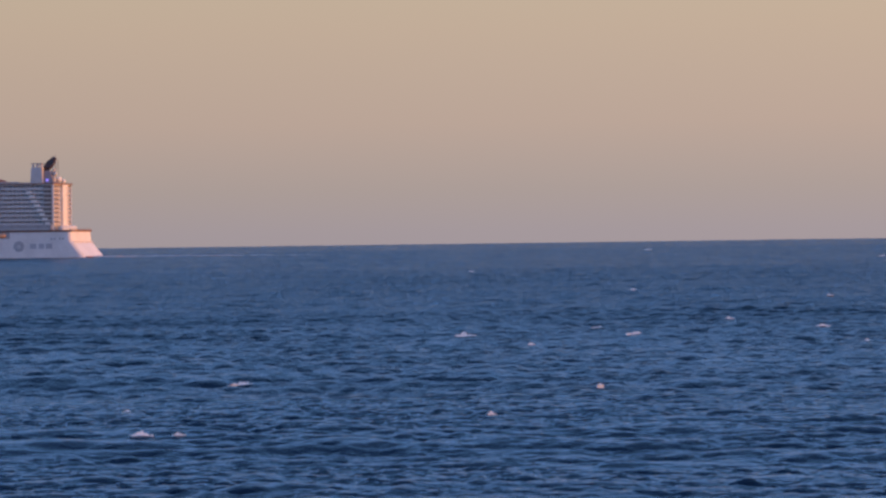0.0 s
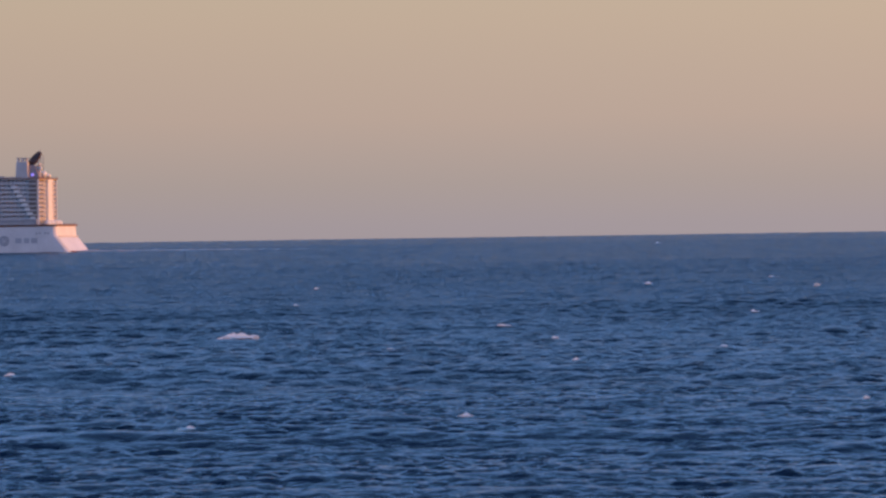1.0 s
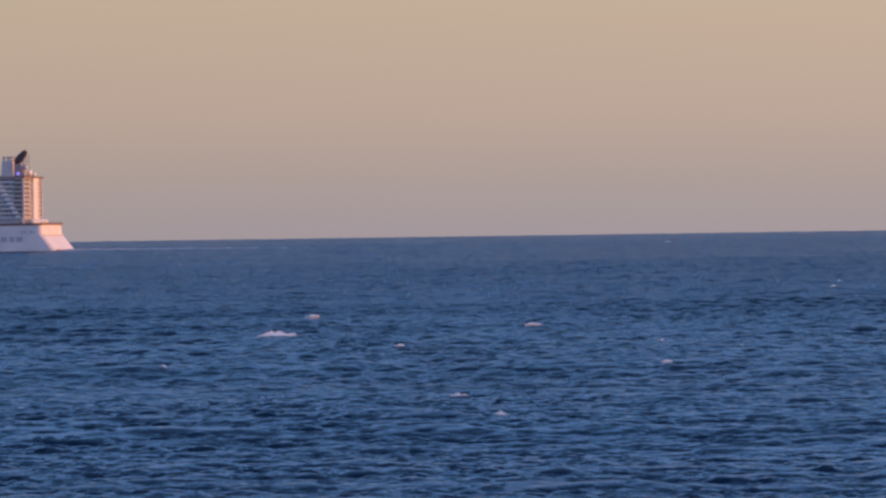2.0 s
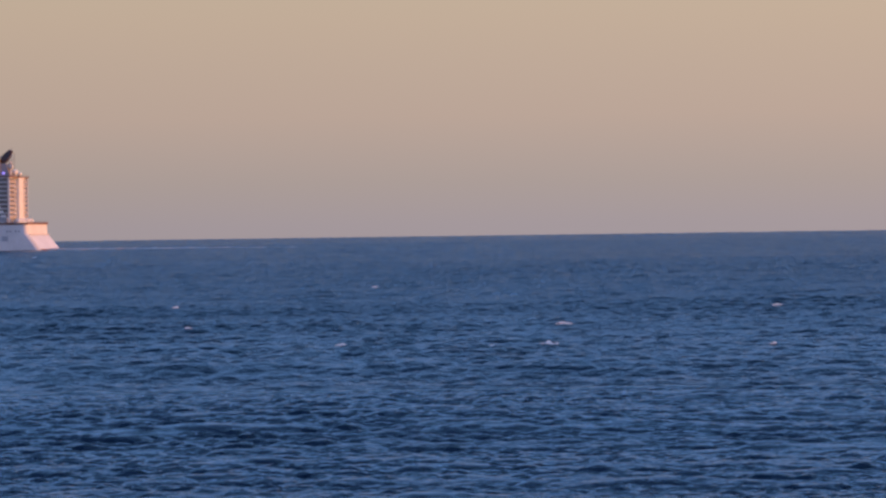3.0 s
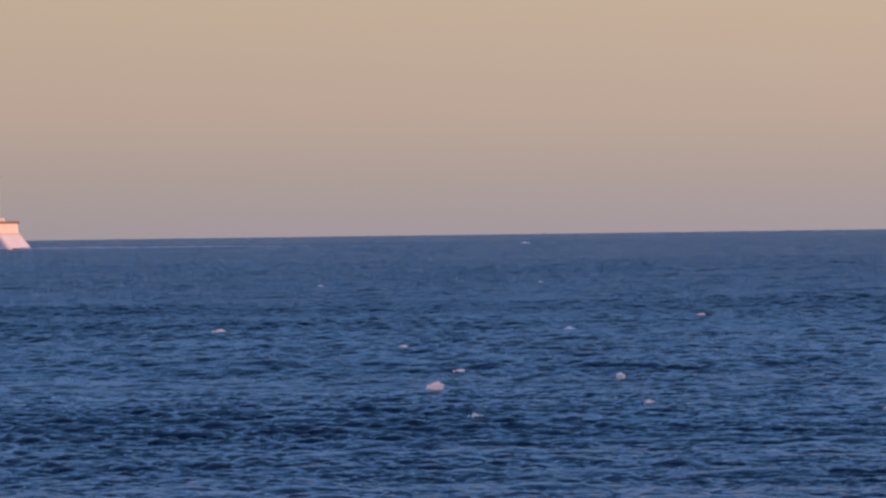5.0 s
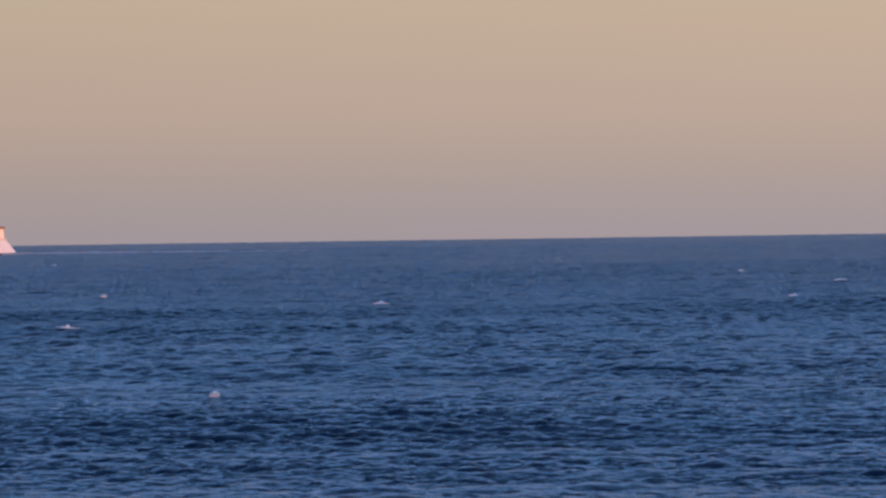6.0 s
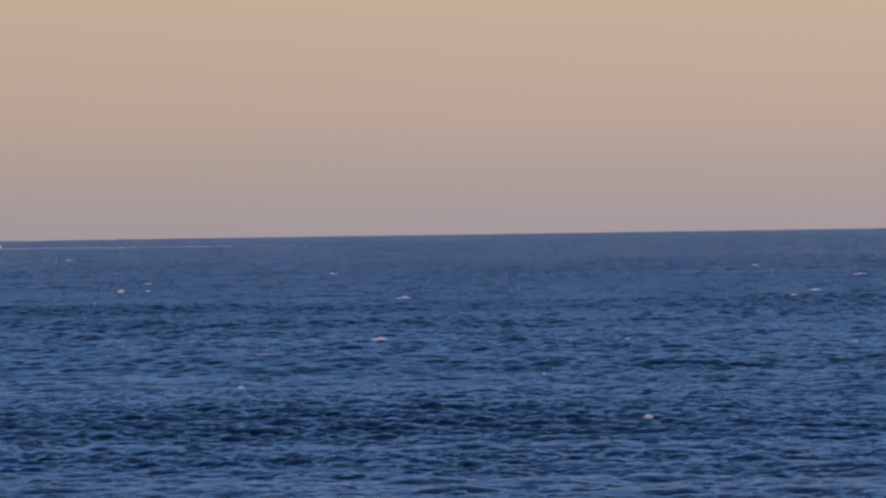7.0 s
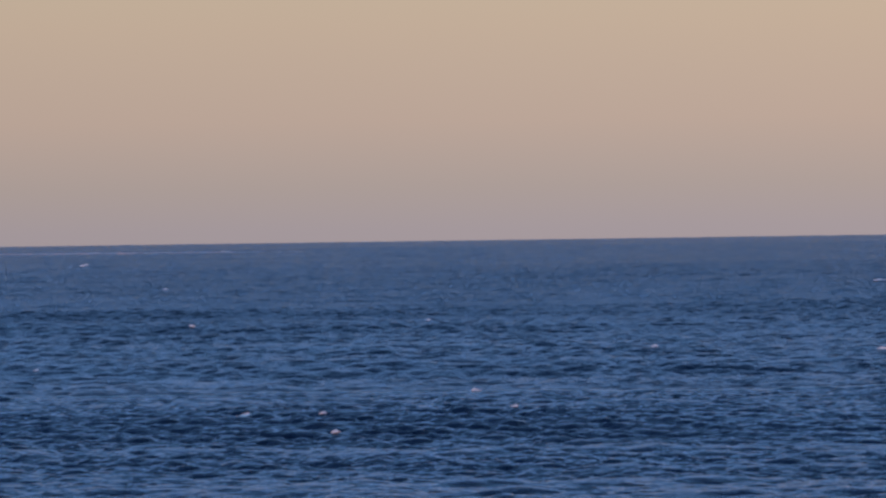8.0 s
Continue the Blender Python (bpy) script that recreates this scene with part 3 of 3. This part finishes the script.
def wake():
    """Broken foam along the ship's track, thinning out astern; the hull uncovers the rest."""
    rng = random.Random(5)
    bm = bmesh.new()
    a = radians(SHIP_TURN)
    ahead, port = Vector((math.cos(a), math.sin(a), 0)), Vector((-math.sin(a), math.cos(a), 0))
    for _ in range(420):
        s = 84 - 230 * rng.random() ** 1.15
        size = rng.uniform(0.5, 1.0) * (1.0 if s > -25 else max(0.25, 1 + (s + 25) / 140))
        at = Vector((SHIP_AT[0], SHIP_AT[1], 0.3)) + ahead * s + port * rng.gauss(-3, 5.5)
        foam_ridge(bm, at, rng.uniform(14, 44) * size, 2.0 * size, 7.0 * size, rng.gauss(a, 0.04), rng, 14, 4, 0.25)
    bmesh.ops.recalc_face_normals(bm, faces=bm.faces)
    return tagged(part("wake", bm, WAKE, smooth=True), "broken white foam of a ship's wake on blue water", "wake", kind="stuff")


wake()
CAPS = []


def whitecap(x, y, z, speed, t, begins, ends, width):
    """A breaking crest of that width, at x, y at the time t; it rises, drifts along on its wave and sinks again."""
    rng = random.Random(len(CAPS) + 3)
    bm = bmesh.new()
    width = max(width * 1.0, 0.42)
    height = 0.17 * width + 0.07
    # one main tongue of foam, with torn flecks and a thin trail along the crest
    foam_face(bm, (0, -0.12, 0.05), width * rng.uniform(0.7, 0.95), height * rng.uniform(0.9, 1.2), height * 0.8, rng.uniform(-0.18, 0.06), rng, 14, 5)
    bmesh.ops.recalc_face_normals(bm, faces=bm.faces)
    ob = tagged(part("whitecap", bm, FOAM), "small white foaming crest breaking on the blue sea", "whitecap", "whitecaps")
    for _ in range(rng.randint(2, 4)):
        along = rng.choice((-1, -1, 1)) * rng.uniform(0.2, 0.6) * width
        size = rng.uniform(0.35, 0.9)
        bm = bmesh.new()
        foam_face(bm, (along, rng.gauss(-0.1, 0.1) * width, rng.uniform(0.0, 0.3) * height), width * 0.4 * size, height * 0.5 * size,
                  height * 0.4 * size, rng.uniform(-0.18, 0.06), rng, 10, 4)
        bmesh.ops.recalc_face_normals(bm, faces=bm.faces)
        part("foam_fleck", bm, FOAM, ob)
    bm = bmesh.new()
    foam_face(bm, (rng.uniform(-0.3, 0.3) * width, -0.12, 0.03), width * rng.uniform(0.9, 1.3), height * 0.32,
              height * 0.3, rng.uniform(-0.18, 0.06), rng, 18, 4)
    bmesh.ops.recalc_face_normals(bm, faces=bm.faces)
    part("foam_trail", bm, FOAM, ob)
    CAPS.append((ob, x, y, z, speed, t, begins, ends, height))


whitecap(-15.3, 227, -0.51, 2.0, 0.0, -1.0, 0.7, 1.72)
whitecap(-18.4, 173, 0.64, 1.0, 0.0, -1.0, 0.5, 0.39)
whitecap(-16.4, 161, 0.03, 0.7, 0.0, -1.0, 0.9, 1.04)
whitecap(-14.4, 161, 0.02, 0.7, 0.0, -1.0, 1.3, 0.61)
whitecap(8.4, 879, 0.36, 4.5, 0.0, -1.0, 0.6, 1.99)
whitecap(35.2, 555, 0.31, 2.8, 0.0, -1.0, 1.9, 1.47)
whitecap(17.0, 327, 0.41, 2.6, 0.0, -1.0, 0.5, 1.11)
whitecap(20.2, 315, 0.02, 2.6, 0.0, -1.0, 0.6, 2.03)
whitecap(33.8, 355, 0.44, 2.9, 0.0, -1.0, 1.7, 1.21)
whitecap(41.1, 325, 0.36, 2.6, 0.0, -1.0, 0.8, 1.35)
whitecap(40.5, 286, 0.09, 2.5, 0.0, -1.0, 0.7, 0.76)
whitecap(62.3, 483, 0.33, 3.1, 0.0, -1.0, 0.7, 1.10)
whitecap(8.4, 291, -0.02, 2.3, 0.0, -1.0, 1.8, 0.66)
whitecap(2.0, 317, -0.05, 2.6, 0.0, -1.0, 0.4, 2.40)
whitecap(2.6, 168, 0.52, 2.0, 0.0, -1.0, 0.5, 0.45)
whitecap(10.3, 198, 0.60, 2.1, 0.0, -1.0, 0.4, 0.37)
whitecap(182.3, 1240, 0.50, 5.7, 0.0, -1.0, 0.6, 2.11)
whitecap(-21.9, 314, -0.37, 4.0, 1.0, 0.4, 2.3, 3.56)
whitecap(6.2, 322, 0.22, 3.3, 1.0, 0.6, 3.1, 1.34)
whitecap(23.4, 251, 0.50, 2.3, 1.0, 0.7, 1.7, 0.71)
whitecap(10.5, 239, 0.05, 2.2, 1.0, 0.5, 1.6, 0.63)
whitecap(1.1, 164, 0.33, 1.9, 1.0, 0.6, 2.0, 0.74)
whitecap(24.1, 171, 0.59, 2.0, 1.0, 0.6, 1.5, 0.45)
whitecap(-4.6, 253, 0.57, 2.3, 1.0, 0.8, 1.9, 0.57)
whitecap(-33.8, 233, -0.25, 2.5, 1.0, 0.6, 1.9, 0.88)
whitecap(-20.6, 414, 0.53, 3.3, 1.0, 0.5, 1.7, 0.78)
whitecap(-23.8, 558, 0.15, 3.3, 1.0, 0.5, 1.7, 0.84)
whitecap(68.6, 626, -0.01, 3.6, 1.0, 0.7, 1.3, 1.89)
whitecap(141.8, 1980, 0.78, 6.7, 1.0, -1.0, 2.4, 3.74)
whitecap(-13.8, 161, -0.00, 2.0, 1.0, 0.7, 1.2, 1.03)
whitecap(61.6, 494, 0.87, 3.1, 1.0, 0.7, 1.9, 0.84)
whitecap(-4.9, 255, 0.68, 2.3, 1.5, 1.3, 2.0, 0.82)
whitecap(17.7, 259, 0.66, 2.3, 1.5, 1.2, 2.0, 0.69)
whitecap(23.7, 250, 0.46, 2.3, 1.5, 1.4, 2.0, 0.43)
whitecap(-14.6, 343, 0.84, 2.5, 2.2, 1.8, 2.7, 1.30)
whitecap(17.8, 233, -0.00, 2.3, 2.2, 1.8, 2.8, 0.79)
whitecap(1.1, 176, 0.75, 2.0, 2.2, 1.9, 2.6, 0.80)
whitecap(-21.8, 236, -0.02, 2.3, 2.2, 1.9, 2.6, 0.71)
whitecap(42.7, 394, 0.03, 2.8, 2.6, 2.1, 3.1, 1.04)
whitecap(-7.7, 256, 0.71, 2.1, 3.5, 2.9, 4.1, 0.87)
whitecap(9.9, 255, 0.64, 2.1, 3.5, 2.8, 4.2, 1.35)
whitecap(-1.5, 166, 0.45, 2.0, 3.5, 3.2, 3.9, 0.28)
whitecap(-6.5, 162, 0.17, 2.0, 3.5, 3.2, 3.8, 0.34)
whitecap(-11.0, 554, -0.01, 3.4, 3.5, 2.8, 4.3, 1.57)
whitecap(12.9, 408, 0.46, 2.8, 3.5, 3.2, 4.1, 0.69)
whitecap(6.9, 315, -0.11, 2.6, 3.5, 3.2, 3.9, 0.59)
whitecap(-3.8, 186, 0.91, 2.0, 3.5, 3.2, 3.9, 0.39)
whitecap(-35.0, 318, -0.39, 2.6, 3.5, 3.2, 4.0, 0.48)
whitecap(-24.7, 556, 0.06, 3.3, 4.5, 3.7, 5.4, 1.58)
whitecap(-4.6, 253, 0.56, 2.3, 4.5, 4.1, 5.1, 0.67)
whitecap(-1.5, 183, 0.91, 2.0, 4.5, 4.2, 5.2, 0.90)
whitecap(-0.0, 227, -0.33, 2.3, 4.5, 4.2, 5.1, 0.77)
whitecap(10.6, 199, 0.59, 2.1, 4.5, 4.1, 5.2, 0.68)
whitecap(10.5, 169, 0.54, 2.0, 4.5, 4.2, 5.0, 0.45)
whitecap(11.7, 312, -0.12, 2.6, 4.5, 4.2, 5.0, 0.90)
whitecap(16.4, 560, 0.20, 3.4, 4.5, 4.1, 5.1, 1.16)
whitecap(47.8, 1889, 0.84, 7.9, 4.5, 4.0, 5.2, 4.64)
whitecap(23.6, 164, 0.32, 2.0, 4.5, 4.2, 5.0, 0.74)
whitecap(-9.6, 179, 0.81, 2.0, 4.5, 4.2, 4.9, 0.37)
whitecap(-23.4, 320, -0.21, 2.6, 5.2, 4.8, 5.6, 1.33)
whitecap(29.1, 332, 0.56, 2.5, 5.2, 4.8, 5.7, 1.00)
whitecap(2.2, 163, 0.26, 2.0, 5.3, 4.9, 5.7, 0.55)
whitecap(-40.1, 331, 0.57, 3.4, 6.5, 5.6, 6.9, 1.88)
whitecap(-7.3, 424, 0.66, 3.4, 6.5, 5.6, 7.5, 2.01)
whitecap(-6.3, 398, 0.21, 3.2, 6.5, 6.2, 6.9, 0.90)
whitecap(-7.5, 317, -0.18, 3.0, 6.5, 6.2, 6.8, 0.78)
whitecap(-14.8, 395, 0.04, 2.8, 6.5, 6.2, 6.8, 0.82)
whitecap(-10.4, 261, 0.90, 2.3, 6.5, 6.2, 6.8, 1.38)
whitecap(-13.3, 183, 0.89, 1.6, 6.5, 5.9, 7.3, 0.55)
whitecap(-55.3, 499, 0.83, 2.8, 6.5, 5.9, 7.0, 0.85)
whitecap(-143.0, 1121, 0.45, 5.1, 6.5, 5.6, 8.5, 2.33)
whitecap(56.9, 471, -0.07, 3.3, 6.5, 5.6, 7.4, 1.33)
whitecap(76.4, 563, 0.72, 3.7, 6.5, 5.6, 8.5, 1.81)
whitecap(28.6, 400, 0.27, 2.8, 6.5, 6.1, 6.9, 0.83)
whitecap(-18.5, 167, 0.48, 2.0, 6.5, 6.2, 6.8, 0.57)
whitecap(14.3, 494, 0.69, 3.1, 6.5, 6.1, 6.8, 0.75)
whitecap(73.8, 723, 0.59, 3.3, 6.5, 6.0, 7.4, 1.23)
whitecap(-5.5, 261, 0.87, 2.4, 7.0, 6.6, 7.8, 1.38)
whitecap(-26.8, 718, -0.05, 4.0, 7.0, 6.6, 7.4, 1.36)
whitecap(7.4, 222, -0.46, 2.3, 7.0, 6.6, 7.4, 0.50)
whitecap(15.9, 259, 0.66, 2.3, 7.0, 6.5, 7.5, 0.44)
whitecap(34.5, 251, 0.47, 2.3, 7.0, 6.5, 7.4, 0.57)
whitecap(-56.8, 575, 0.62, 3.3, 7.0, 6.4, 8.5, 1.20)
whitecap(10.9, 161, 0.18, 1.7, 7.0, 6.4, 7.5, 0.34)
whitecap(47.7, 409, 0.71, 2.8, 7.0, 6.2, 7.0, 0.70)
whitecap(-6.3, 327, 0.48, 2.5, 7.5, 7.2, 7.8, 1.50)
whitecap(-28.1, 332, 0.67, 2.5, 8.0, 7.5, 8.5, 0.75)
whitecap(-1.8, 340, 0.75, 2.5, 8.0, 7.4, 8.5, 0.64)
whitecap(1.8, 183, 0.90, 2.0, 8.0, 7.4, 8.5, 0.55)
whitecap(4.0, 171, 0.59, 2.0, 8.0, 7.5, 8.5, 0.29)
whitecap(-5.9, 160, -0.01, 2.0, 8.0, 7.5, 8.5, 0.36)
whitecap(-6.9, 168, 0.52, 2.0, 8.0, 7.6, 8.5, 0.38)
whitecap(36.5, 249, 0.43, 2.3, 8.0, 7.5, 8.5, 1.22)
whitecap(18.1, 257, 0.62, 2.3, 8.0, 7.4, 8.5, 0.58)
whitecap(-135.6, 1134, 0.60, 5.1, 8.0, 7.5, 8.5, 3.43)
whitecap(-147.2, 2001, 0.82, 8.3, 8.0, 7.4, 8.5, 4.16)
whitecap(-32.6, 239, 0.03, 2.3, 8.0, 7.6, 8.5, 0.45)
whitecap(-11.1, 167, 0.47, 2.0, 8.0, 7.5, 8.5, 1.01)
whitecap(4.3, 268, 0.00, 2.4, 3.0, 2.7, 3.3, 0.70)
whitecap(70.5, 545, 0.20, 3.3, 1.5, 1.3, 2.0, 1.10)
whitecap(29.0, 263, 0.00, 2.4, 3.0, 2.7, 3.3, 0.90)
whitecap(-37.7, 421, 0.00, 2.8, 3.0, 2.6, 3.3, 0.90)
whitecap(-28.2, 329, 0.00, 2.6, 3.0, 2.7, 3.3, 0.60)
whitecap(-185.0, 1355, 0.20, 5.0, 3.0, 2.4, 3.4, 2.00)
whitecap(-58.0, 540, 0.00, 3.3, 7.0, 6.8, 7.4, 0.80)
whitecap(-53.0, 535, 0.00, 3.3, 7.0, 6.7, 7.5, 0.90)


# ---- motion of things ----
def cap_rows(x, y, z, speed, t, begins, ends, height):
    """On the waves at its time, down under the surface before and after it."""
    first, last = max(0.0, begins), min(8.0, ends)
    steps = max(1, round((last - first) / 0.1))
    rows = []
    for i in range(steps + 1):
        s = first + (last - first) * i / steps
        rows.append((s, pose(*on_the_water(x + speed * (s - t), y, z, s))))

    def sunk(m):
        return Matrix.Translation((0, 0, -1.6 - 2 * height)) @ m

    start, end = rows[0][1], rows[-1][1]
    if first > 0.05:
        rows.insert(0, (max(0.0, first - 0.3), sunk(start)))
    if rows[0][0] > 0.05:
        rows.insert(0, (0.0, sunk(start)))
    if last < 7.95:
        rows.append((min(8.0, last + 0.3), sunk(end)))
    if rows[-1][0] < 7.95:
        rows.append((8.0, sunk(end)))
    return rows


def motions():
    walk(SHIP, [(t, ship_pose(t)) for t in (0.0, 2.0, 4.0, 6.0, 8.0)])
    for field, vx, vy in WAVES:
        walk(field, [(t, pose(vx * (t - 4), vy * (t - 4), 0)) for t in (0.0, 4.0, 8.0)])
    for ob, *rest in CAPS:
        walk(ob, cap_rows(*rest))


motions()
